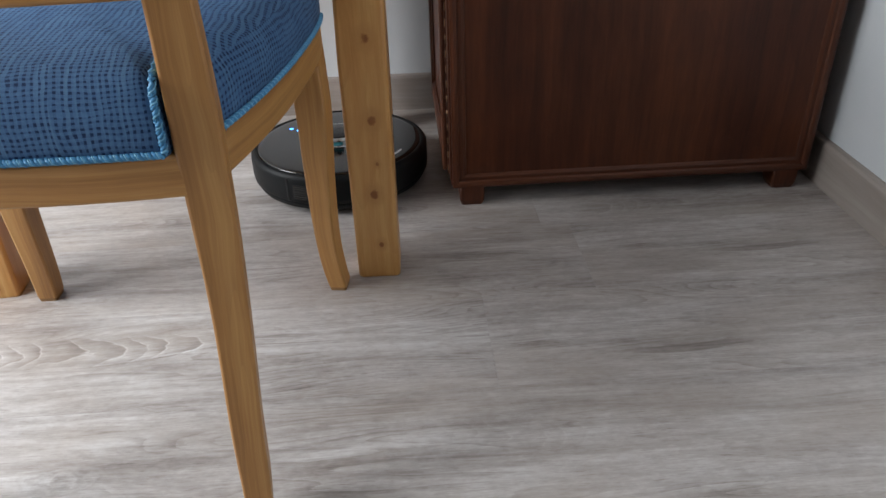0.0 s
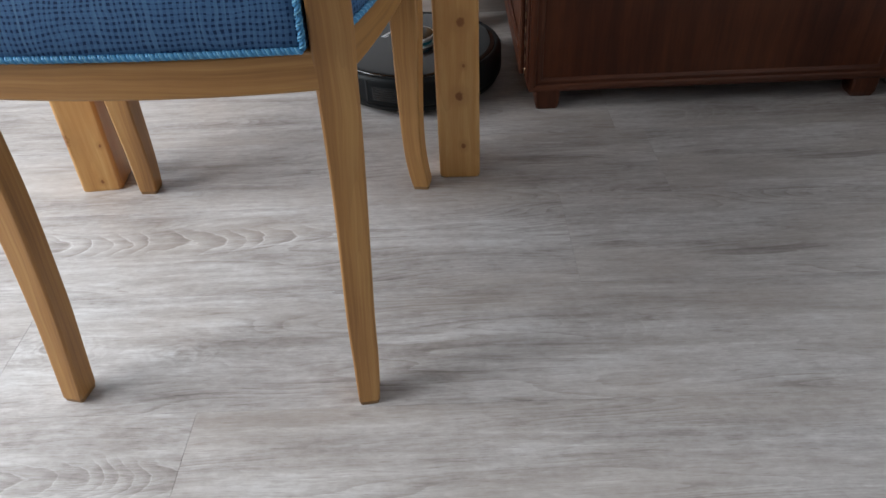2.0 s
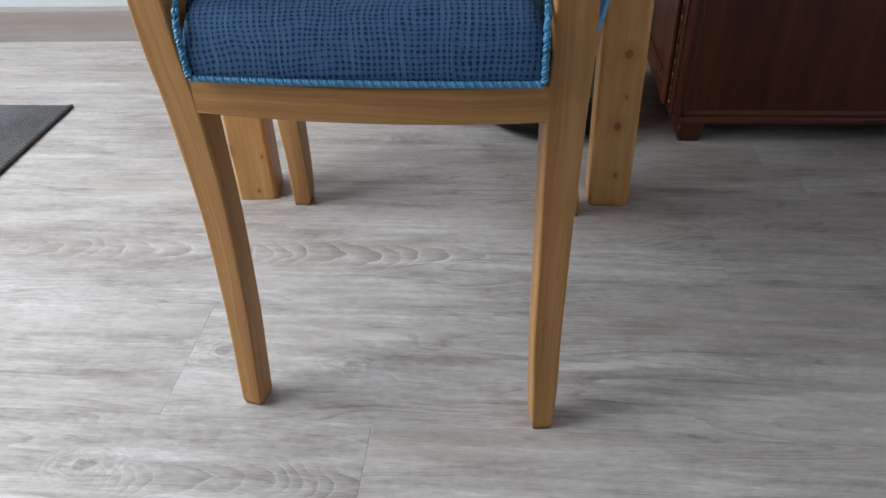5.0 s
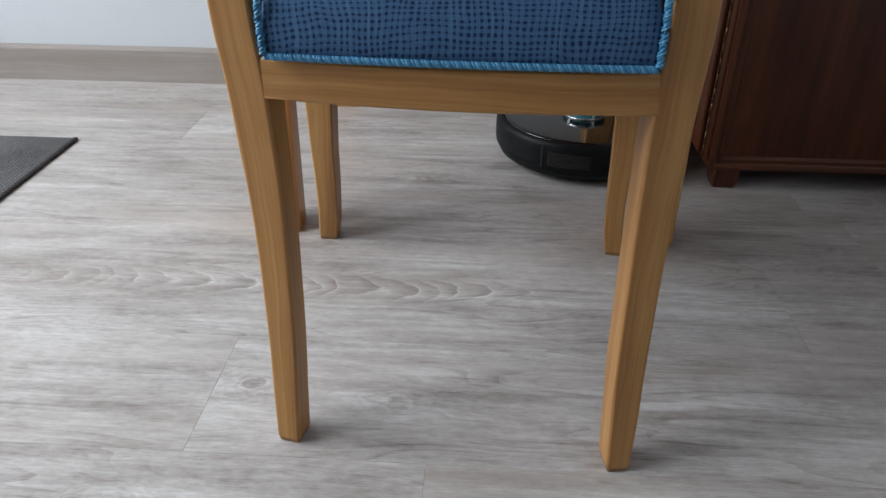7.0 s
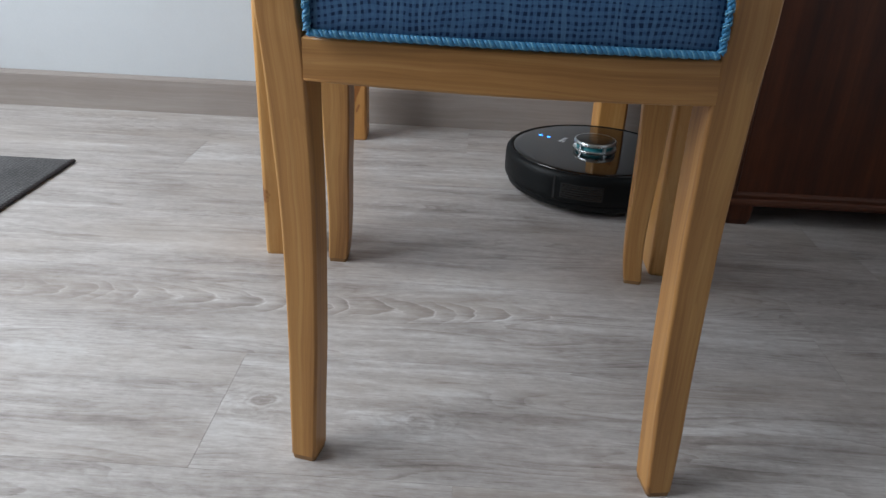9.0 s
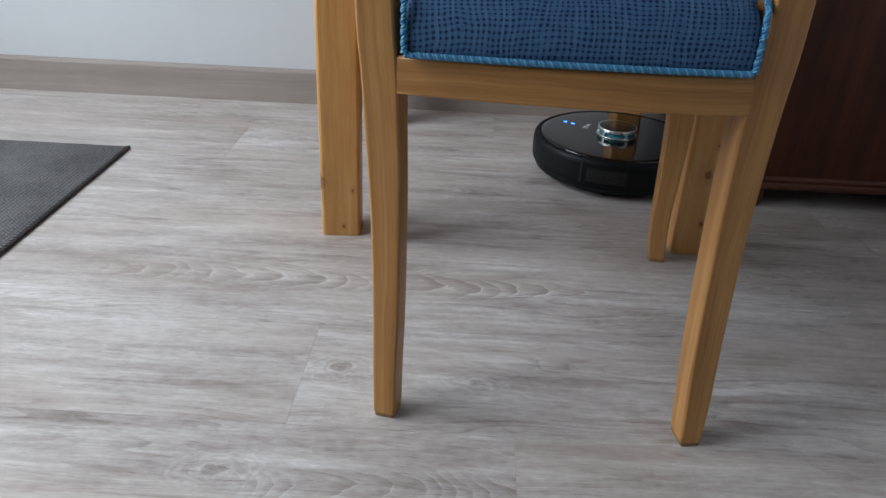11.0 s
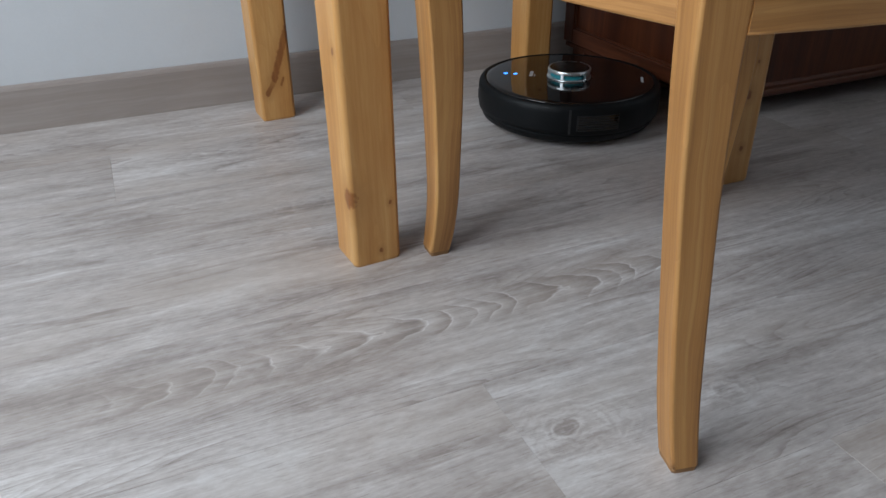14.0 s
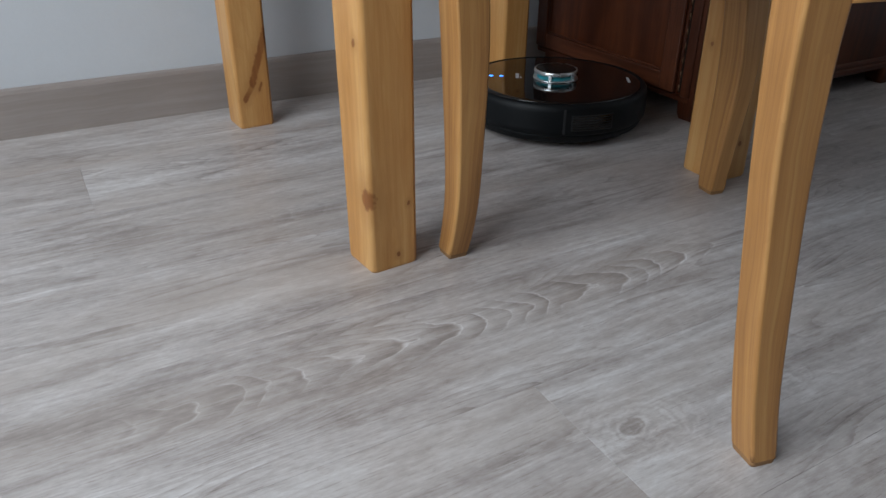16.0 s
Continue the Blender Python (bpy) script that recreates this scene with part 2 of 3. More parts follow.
def weave():
    """Loose open weave of flat blue strands, about 5 mm apart."""
    n = Nodes("blue_open_weave", 0.8)
    n.bsdf.inputs["Specular IOR Level"].default_value = 0.2
    uv = n.coord("UV")
    w1, w2 = n.noise(uv, 14, 2), n.noise(n.vec("ADD", uv, (3, 7, 0)), 16, 2)
    j1, j2 = n.noise(n.vec("MULTIPLY", uv, (210, 12, 1)), 1, 2), n.noise(n.vec("MULTIPLY", uv, (12, 210, 1)), 1, 2)
    u, v, _ = n.split(uv)
    u = n.math("ADD", n.math("MULTIPLY_ADD", w1, 0.016, u), n.math("MULTIPLY", j1, 0.0030))
    v = n.math("ADD", n.math("MULTIPLY_ADD", w2, 0.016, v), n.math("MULTIPLY", j2, 0.0036))
    a = n.math("SINE", n.math("MULTIPLY", u, math.tau / 0.0056))
    b = n.math("SINE", n.math("MULTIPLY", v, math.tau / 0.0058))
    thick = n.noise(uv, 60, 2)
    cut = n.span(thick, 0.3, 0.7, -0.15, 0.55)
    sa = n.span(n.math("ADD", a, cut), -0.30, 0.12, 0.0, 1.0, True)
    sb = n.span(n.math("ADD", b, cut), -0.30, 0.12, 0.0, 1.0, True)
    strand = n.math("MAXIMUM", sa, sb)
    both = n.math("MULTIPLY", sa, sb)
    tone = n.noise(n.vec("MULTIPLY", uv, (300, 300, 1)), 1, 3)
    blue = n.ramp(tone, (0.3, (0.028, 0.078, 0.172)), (0.7, (0.054, 0.126, 0.245)))
    t1 = n.noise(n.vec("MULTIPLY", uv, (185, 5, 1)), 1, 1)
    t2 = n.noise(n.vec("MULTIPLY", uv, (5, 180, 1)), 1, 1)
    blue = n.mix(n.math("MULTIPLY", sa, n.span(t1, 0.45, 0.75, 0.0, 0.6)), blue, (0.090, 0.180, 0.300))
    blue = n.mix(n.math("MULTIPLY", sb, n.span(t2, 0.5, 0.8, 0.0, 0.6)), blue, (0.030, 0.085, 0.19))
    blue = n.mix(n.math("MULTIPLY", both, 0.3), blue, (0.080, 0.18, 0.32))
    n.colour(n.mix(strand, (0.007, 0.024, 0.072), blue))
    n.rough(n.math("MULTIPLY_ADD", tone, 0.2, 0.65))
    n.bump(n.math("ADD", strand, n.math("MULTIPLY", both, 0.3)), 0.40, 0.0010)
    return n.mat


def rug_cloth():
    n = Nodes("ribbed_grey_rug", 0.95)
    p = n.coord()
    x, y, _ = n.split(p)
    wob = n.math("MULTIPLY", n.noise(p, 40, 3), 0.004)
    rib = n.math("SINE", n.math("MULTIPLY", n.math("ADD", x, wob), math.tau / 0.0085))
    knot = n.math("SINE", n.math("MULTIPLY", n.math("ADD", y, wob), math.tau / 0.007))
    f = n.math("MULTIPLY_ADD", n.math("MULTIPLY", rib, knot), 0.20, n.math("MULTIPLY_ADD", rib, 0.10, 0.5))
    f = n.math("MULTIPLY_ADD", n.math("SUBTRACT", n.noise(p, 7, 4), 0.5), 0.9, f)
    f = n.math("MULTIPLY_ADD", n.math("SUBTRACT", n.noise(p, 420, 2), 0.5), 1.3, f)
    n.colour(n.ramp(f, (0.1, (0.030, 0.029, 0.030)), (0.5, (0.080, 0.078, 0.080)), (0.95, (0.170, 0.168, 0.172))))
    n.bump(f, 0.7, 0.002)
    return n.mat


def glow(name, colour, strength):
    n = Nodes(name, 0.3)
    n.colour(colour)
    n.bsdf.inputs["Emission Color"].default_value = (*colour, 1)
    n.bsdf.inputs["Emission Strength"].default_value = strength
    return n.mat


WALL = plain("white_wall_paint", (0.545, 0.568, 0.592), 0.75, vary=0.025, scale=240, bump=0.18)
# near-black colour chosen so the unseen south wall bounces little light
LOW_BOUNCE_WALL = plain("low_bounce_wall_paint", (0.09, 0.07, 0.055), 0.8, vary=0.03, scale=200)
# grey instead of pale, to hold down light bounced from the unseen ceiling
CEILING = plain("low_bounce_ceiling_paint", (0.24, 0.22, 0.20), 0.85, vary=0.02, scale=120, bump=0.1)
SKIRT = wood("grey_oak_skirting", (0.25, 0.212, 0.190), (0.292, 0.252, 0.230), (0.335, 0.298, 0.275), 0.5, stretch=3.0, across=55)
BEECH = wood("honey_lacquered_beech", (0.255, 0.112, 0.034), (0.390, 0.184, 0.056), (0.480, 0.258, 0.088), 0.41, stretch=2.4, across=105, lines=0.20)
MAHOGANY = wood("dark_mahogany", (0.028, 0.0060, 0.0022), (0.062, 0.0150, 0.0050), (0.100, 0.0275, 0.0090), 0.36, stretch=2.2, across=22, ring=0.5)
MAHOGANY_TRIM = wood("mahogany_moulding", (0.036, 0.0092, 0.0040), (0.068, 0.0190, 0.0080), (0.110, 0.034, 0.0150), 0.38, stretch=4, across=60)
# darker brown for the lowest few millimetres of the chair legs
FOOT = plain("dark_leg_end", (0.25, 0.13, 0.052), 0.6, vary=0.3)
for _m in (MAHOGANY, MAHOGANY_TRIM):
    _m.node_tree.nodes["Principled BSDF"].inputs["Specular IOR Level"].default_value = 0.28
BRASS = plain("worn_brass", (0.30, 0.19, 0.12), 0.45, 1.0, 0.25, 300)
WEAVE = weave()
CORD = plain("blue_braided_cord", (0.040, 0.215, 0.41), 0.5, vary=0.3, scale=500, bump=0.3)
CORD_LIGHT = plain("pale_blue_cord", (0.15, 0.40, 0.58), 0.45, vary=0.3, scale=500, bump=0.3)
RUG = rug_cloth()
CHARCOAL = plain("matt_charcoal_plastic", (0.0032, 0.0042, 0.0050), 0.50, vary=0.15, scale=700, bump=0.12)
CHARCOAL.node_tree.nodes["Principled BSDF"].inputs["Specular IOR Level"].default_value = 0.2
GLOSS = plain("gloss_black_cover", (0.006, 0.005, 0.005), 0.07, vary=0.2, scale=30, bump=0, coat=0.4)
RUBBER = plain("black_rubber", (0.012, 0.012, 0.013), 0.7, vary=0.2)
SILVER = plain("satin_silver", (0.62, 0.65, 0.66), 0.28, 0.85, 0.05, 200, 0.05)
TEAL = plain("teal_plastic", (0.015, 0.22, 0.26), 0.35, vary=0.15)
LABEL = plain("silver_print", (0.50, 0.51, 0.53), 0.35, 0.3, 0.05)
BLUE_LED = glow("blue_light", (0.03, 0.26, 1.0), 3.0)
GAP = plain("floor_underlay", (0.22, 0.20, 0.185), 0.9)
UPVC = plain("white_window_frame", (0.78, 0.79, 0.79), 0.4, vary=0.02)


# ---- mesh helpers ----
def thing(name, x=0.0, y=0.0, z=0.0, turn=0.0):
    ob = new(name)
    ob.empty_display_size = 0.05
    ob.matrix_basis = pose(x, y, z, 0, 0, turn)
    return ob


def part(name, bm, material, parent=None, label="", smooth=None):
    bmesh.ops.recalc_face_normals(bm, faces=bm.faces)
    me = bpy.data.meshes.new(name)
    bm.to_mesh(me)
    bm.free()
    me.materials.append(material)
    if smooth is not None:
        for f in me.polygons:
            f.use_smooth = smooth
    ob = new(name, me)
    ob.parent = parent
    if label:
        ob["label"] = label
    return ob


def rounded(w, h, r, n=2):
    """Outline of a rounded rectangle round the origin."""
    out = []
    for sx, sy, a0 in ((1, 1, 0), (-1, 1, 90), (-1, -1, 180), (1, -1, 270)):
        for i in range(n + 1):
            a = radians(a0 + 90 * i / n)
            out.append((sx * (w / 2 - r) + r * math.cos(a), sy * (h / 2 - r) + r * math.sin(a)))
    return out


def loft(rings, soft=lambda i: False):
    """Skin over rings of points, with caps and a uv map in metres (u round, v along)."""
    bm = bmesh.new()
    uv = bm.loops.layers.uv.new("UVMap")
    rings = [[Vector(p) for p in r] for r in rings]
    mids = [sum(r, Vector()) / len(r) for r in rings]
    along = [0.0]
    for a, b in zip(mids, mids[1:]):
        along.append(along[-1] + (b - a).length)
    rows = [[bm.verts.new(p) for p in r] for r in rings]
    n = len(rings[0])
    round_ = [0.0]
    for i in range(n):
        round_.append(round_[-1] + (rings[len(rings) // 2][(i + 1) % n] - rings[len(rings) // 2][i]).length)
    for k in range(len(rows) - 1):
        for i in range(n):
            j = (i + 1) % n
            f = bm.faces.new((rows[k][i], rows[k][j], rows[k + 1][j], rows[k + 1][i]))
            f.smooth = soft(i)
            for lp, (u, v) in zip(f.loops, ((i, k), (i + 1, k), (i + 1, k + 1), (i, k + 1))):
                lp[uv].uv = (round_[u], along[v])
    for row in (rows[0], rows[-1]):
        f = bm.faces.new(row)
        for lp in f.loops:
            lp[uv].uv = (lp.vert.co.x, lp.vert.co.y)
    return bm


def post(stops, r=0.004):
    """Upright with rounded corners; stops of (z, x, y, wide, deep, turn)."""
    rings = []
    for z, x, y, w, d, turn in stops:
        c, s = math.cos(radians(turn)), math.sin(radians(turn))
        rings.append([(x + px * c - py * s, y + px * s + py * c, z) for px, py in rounded(w, d, r)])
    return loft(rings, lambda i: i % 3 != 2)


def beam(path, thick, tall, r=0.003):
    """Rail along a path of (x, y, z); thick across the path in plan, tall in z."""
    path = [Vector(p) for p in path]
    rings = []
    for i, p in enumerate(path):
        t = (path[min(i + 1, len(path) - 1)] - path[max(i - 1, 0)]).normalized()
        side = Vector((t.y, -t.x, 0)).normalized()
        up = side.cross(t).normalized()
        if up.z < 0:
            up = -up
        rings.append([p + side * a + up * b for a, b in rounded(thick, tall, r)])
    return loft(rings, lambda i: i % 3 != 2)


def smooth_path(stops, n=6):
    """Points along a smooth curve through the stops."""
    pts = [Vector(p) for p in stops]
    out = []
    for i in range(len(pts) - 1):
        a, b, c, d = pts[max(i - 1, 0)], pts[i], pts[i + 1], pts[min(i + 2, len(pts) - 1)]
        for k in range(n):
            t = k / n
            out.append(0.5 * ((2 * b) + (c - a) * t + (2 * a - 5 * b + 4 * c - d) * t * t + (3 * b - a - 3 * c + d) * t ** 3))
    out.append(pts[-1])
    return out


def smooth_stops(stops, n=4):
    """The same for post stops of any length."""
    arr = [np.array(s, float) for s in stops]
    out = []
    for i in range(len(arr) - 1):
        a, b, c, d = arr[max(i - 1, 0)], arr[i], arr[i + 1], arr[min(i + 2, len(arr) - 1)]
        for k in range(n):
            t = k / n
            out.append(0.5 * ((2 * b) + (c - a) * t + (2 * a - 5 * b + 4 * c - d) * t * t + (3 * b - a - 3 * c + d) * t ** 3))
    return [tuple(s) for s in out] + [tuple(arr[-1])]


def box(x0, x1, y0, y1, z0, z1, bevel=0.0, grain="z"):
    """Box with eased edges and a uv map with v along the grain."""
    bm = bmesh.new()
    bmesh.ops.create_cube(bm, size=1.0, matrix=Matrix.Translation(((x0 + x1) / 2, (y0 + y1) / 2, (z0 + z1) / 2)) @ Matrix.Diagonal((x1 - x0, y1 - y0, z1 - z0, 1)))
    if bevel:
        bmesh.ops.bevel(bm, geom=bm.edges[:], offset=bevel, segments=2, affect="EDGES", profile=0.5)
    uv = bm.loops.layers.uv.verify()
    for f in bm.faces:
        f.normal_update()
        ax = max(range(3), key=lambda i: abs(f.normal[i]))
        for lp in f.loops:
            c = lp.vert.co
            g = "xyz".index(grain)
            others = [i for i in range(3) if i != g and i != ax] or [(g + 1) % 3]
            lp[uv].uv = (c[others[0]], c[g] if ax != g else c[(g + 2) % 3])
    return bm


def lathe(profile, steps=96):
    """Solid turned round z from (radius, z) stops."""
    bm = bmesh.new()
    rows = []
    for r, z in profile:
        rows.append([bm.verts.new((r * math.cos(math.tau * i / steps), r * math.sin(math.tau * i / steps), z)) for i in range(steps)])
    for a, b in zip(rows, rows[1:]):
        for i in range(steps):
            j = (i + 1) % steps
            bm.faces.new((a[i], a[j], b[j], b[i])).smooth = True
    bm.faces.new(rows[0])
    bm.faces.new(rows[-1])
    return bm


def arc_slab(r0, r1, a0, a1, z0, z1, steps=8):
    """Curved block between two radii and two angles (degrees)."""
    rings = []
    for i in range(steps + 1):
        a = radians(a0 + (a1 - a0) * i / steps)
        c, s = math.cos(a), math.sin(a)
        rings.append([(r * c, r * s, z) for r, z in ((r0, z0), (r1, z0), (r1, z1), (r0, z1))])
    return loft(rings)


def tube(path, r, sides=6):
    path = [Vector(p) for p in path]
    rings = []
    for i, p in enumerate(path):
        t = (path[min(i + 1, len(path) - 1)] - path[max(i - 1, 0)]).normalized()
        ref = Vector((0, 0, 1)) if abs(t.z) < 0.8 else Vector((1, 0, 0))
        a = t.cross(ref).normalized()
        b = t.cross(a)
        rings.append([p + (a * math.cos(math.tau * k / sides) + b * math.sin(math.tau * k / sides)) * r for k in range(sides)])
    return loft(rings, lambda i: True)


# ---- room ----
X0, X1, Y0, Y1, TOP = -2.3, 0.766, -5.5, 1.757, 2.6


def wall_with_hole(name, axis, at, out, a0, a1, h0, h1, z0, z1):
    """Wall 0.2 m thick round an opening h0..h1, z0..z1."""
    bm = bmesh.new()
    for p0, p1, q0, q1 in ((a0, h0, 0, TOP), (h1, a1, 0, TOP), (h0, h1, 0, z0), (h0, h1, z1, TOP)):
        lo, hi = sorted((at, at + out))
        m = ((lo, hi), (p0, p1)) if axis == "x" else ((p0, p1), (lo, hi))
        piece = box(*m[0], *m[1], q0, q1)
        me = bpy.data.meshes.new("piece")
        piece.to_mesh(me)
        piece.free()
        bm.from_mesh(me)
        bpy.data.meshes.remove(me)
    ob = part(name, bm, WALL, smooth=False)
    return tagged(ob, "plain white painted room wall", "wall", kind="structure")


tagged(part("wall_north", box(X0 - 0.2, X1 + 0.2, Y1, Y1 + 0.2, 0.0, TOP), WALL, smooth=False), "plain white painted wall behind the table", "wall", kind="structure")
tagged(part("wall_east", box(X1, X1 + 0.2, Y0 - 0.2, Y1, 0.0, TOP), WALL, smooth=False), "plain white painted wall behind the cabinet", "wall", kind="structure")
wall_with_hole("wall_west", "x", X0, -0.2, Y0 - 0.2, Y1, -0.35, 1.35, 0.58, 2.18)
# added wall out of view; its dark colour keeps south faces dim
tagged(part("wall_south", box(X0, X1, Y0 - 0.2, Y0, 0.0, TOP), LOW_BOUNCE_WALL, smooth=False), "unseen closing wall, darkened to cut bounce light", "wall", kind="structure")
tagged(part("ceiling", box(X0 - 0.2, X1 + 0.2, Y0 - 0.2, Y1 + 0.2, TOP, TOP + 0.1), CEILING, smooth=False), "unseen flat ceiling, darkened to cut bounce light", "ceiling", kind="structure")
tagged(part("ground", box(-60, 60, -60, 60, -0.6, -0.3), plain("pale_paving", (0.3, 0.3, 0.29), 0.9, vary=0.2, scale=2), smooth=False), "plain pale ground outside the room", "ground", kind="structure")


def window(name, m, w, h):
    win = thing(name)
    win.matrix_basis = m
    tagged(win, "white framed room window", "window", kind="structure")
    for x0, x1, z0, z1 in ((-w / 2, w / 2, 0, 0.06), (-w / 2, w / 2, h - 0.06, h), (-w / 2, -w / 2 + 0.06, 0.06, h - 0.06), (w / 2 - 0.06, w / 2, 0.06, h - 0.06), (-0.04, 0.04, 0.06, h - 0.06)):
        part("frame", box(x0, x1, -0.03, 0.03, z0, z1, 0.004), UPVC, win)
    part("sill", box(-w / 2, w / 2, 0.035, 0.13, -0.004, 0.02, 0.004), UPVC, win)


window("window_1", pose(X0 - 0.15, 0.50, 0.58, 0, 0, -90), 1.7, 1.6)


def skirting(name, path):
    prof = [(0, 0), (0.0135, 0), (0.0135, 0.080), (0.0115, 0.0865), (0.007, 0.0885), (0, 0.0885)]
    a, b = Vector((*path[0], 0)), Vector((*path[1], 0))
    t = (b - a).normalized()
    side = Vector((-t.y, t.x, 0))
    n = 12
    rings = [[a + (b - a) * (k / n) + side * d + Vector((0, 0, z)) for d, z in prof] for k in range(n + 1)]
    tagged(part(name, loft(rings), SKIRT, smooth=False), "grey-brown wood-look skirting board along the wall", "baseboard", kind="structure")


skirting("baseboard_north", ((X1, Y1), (X0, Y1)))
skirting("baseboard_east", ((X1, Y0), (X1, Y1 - 0.0135)))
skirting("baseboard_west", ((X0, Y1 - 0.0135), (X0, Y0)))
skirting("baseboard_south", ((X0 + 0.0135, Y0), (X1 - 0.0135, Y0)))


# ---- table ----
def pine(name, knots):
    return wood(name, (0.40, 0.175, 0.045), (0.51, 0.252, 0.078), (0.59, 0.335, 0.125), 0.38, knots, stretch=3.5, across=50, ring=0.7)


def table():
    cx, cy = -0.390, 1.335
    tb = tagged(thing("dining_table", cx, cy), "square knotty pine table with thick square legs", "table")
    legs = (
        (-0.303, -0.298, "near_west", ((-0.0375, -0.0355, 0.099, 0.0140), (0.018, -0.0385, 0.085, 0.003), (-0.037, -0.020, 0.283, 0.005), (0.034, -0.033, 0.290, 0.006), (0.002, -0.0415, 0.018, 0.0035))),
        (0.303, -0.293, "near_east", ((0.005, -0.0417, 0.266, 0.0075), (0.000, -0.0438, 0.148, 0.0075), (0.008, -0.0430, 0.198, 0.003), (0.005, -0.0460, 0.060, 0.0045), (-0.036, 0.010, 0.21, 0.004), (0.004, -0.0440, 0.385, 0.008))),
        (-0.301, 0.301, "far_west", ((-0.016, -0.0345, 0.055, 0.0060, 0.002, -0.0335, 0.086), (0.000, -0.0335, 0.084, 0.0080, 0.033, -0.032, 0.175), (0.012, -0.033, 0.070, 0.0030, 0.017, -0.033, 0.082))),
        (0.293, 0.311, "far_east", ((0.01, -0.036, 0.20, 0.006),)),
    )
    shapes = {
        "near_west": ((0, -0.0056, -0.0091, 0.0650, 0.0640), (0.004, -0.0056, -0.0090, 0.0672, 0.0655), (0.35, -0.0055, 0.0003, 0.0690, 0.0700), (0.722, -0.0013, 0.0028, 0.0700, 0.0700), 4.6),
        "near_east": ((0, -0.0014, -0.0099, 0.0650, 0.0720), (0.004, -0.0014, -0.0098, 0.0672, 0.0745), (0.35, -0.0012, -0.0041, 0.0692, 0.0724), (0.722, 0.0063, 0.0015, 0.0692, 0.0700), -1.3),
    }
    square = ((0, 0, 0, 0.0640, 0.0640), (0.004, 0, 0, 0.0670, 0.0670), (0.35, 0, 0, 0.0680, 0.0680), (0.722, 0, 0, 0.0690, 0.0690), 3.0)
    for lx, ly, where, knots in legs:
        *stops, turn = shapes.get(where, square)
        leg = part("leg", post([(*q, turn) for q in stops], 0.006), pine("knotty_pine_" + where, knots), tb)
        leg.location = (lx, ly, 0)
    m = pine("knotty_pine_top", ())
    for s in (-1, 1):
        part("apron", box(-0.262, 0.262, s * 0.30 - 0.011, s * 0.30 + 0.011, 0.635, 0.722, 0.003, "x"), m, tb)
        part("apron", box(s * 0.30 - 0.011, s * 0.30 + 0.011, -0.258, 0.262, 0.635, 0.722, 0.003, "y"), m, tb)
    part("tabletop", box(-0.36, 0.36, -0.355, 0.375, 0.722, 0.75, 0.006, "x"), m, tb)


table()


# ---- chair ----
CX = -0.385
SIDE = ((0.168, 0.548), (0.192, 0.590), (0.209, 0.650), (0.229, 0.745), (0.243, 0.850), (0.249, 0.930), (0.247, 0.990))


def side_line(s, inset=0.0, z=0.402):
    return smooth_path([(s * (a - inset), y, z) for a, y in SIDE[1:]], 5)


def braid(path, name, parent):
    """Cord twisted from two strands along a path."""
    pts = [Vector(p) for p in path]
    dense, run = [], 0.0
    for a, b in zip(pts, pts[1:]):
        k = max(1, int((b - a).length / 0.0016))
        dense += [a.lerp(b, i / k) for i in range(k)]
    dense.append(pts[-1])
    for phase, r, out, mat in ((0.0, 0.0021, 0.0017, CORD), (3.14, 0.0021, 0.0017, CORD), (1.57, 0.0008, 0.0031, CORD_LIGHT)):
        line, run = [], 0.0
        for i, p in enumerate(dense):
            t = (dense[min(i + 1, len(dense) - 1)] - dense[max(i - 1, 0)]).normalized()
            ref = Vector((0, 0, 1)) if abs(t.z) < 0.8 else Vector((1, 0, 0))
            a = t.cross(ref).normalized()
            b = t.cross(a)
            w = math.tau * run / 0.0080 + phase
            line.append(p + (a * math.cos(w) + b * math.sin(w)) * out)
            run += 0.0016
        part(name, tube(line, r, 5), mat, parent)


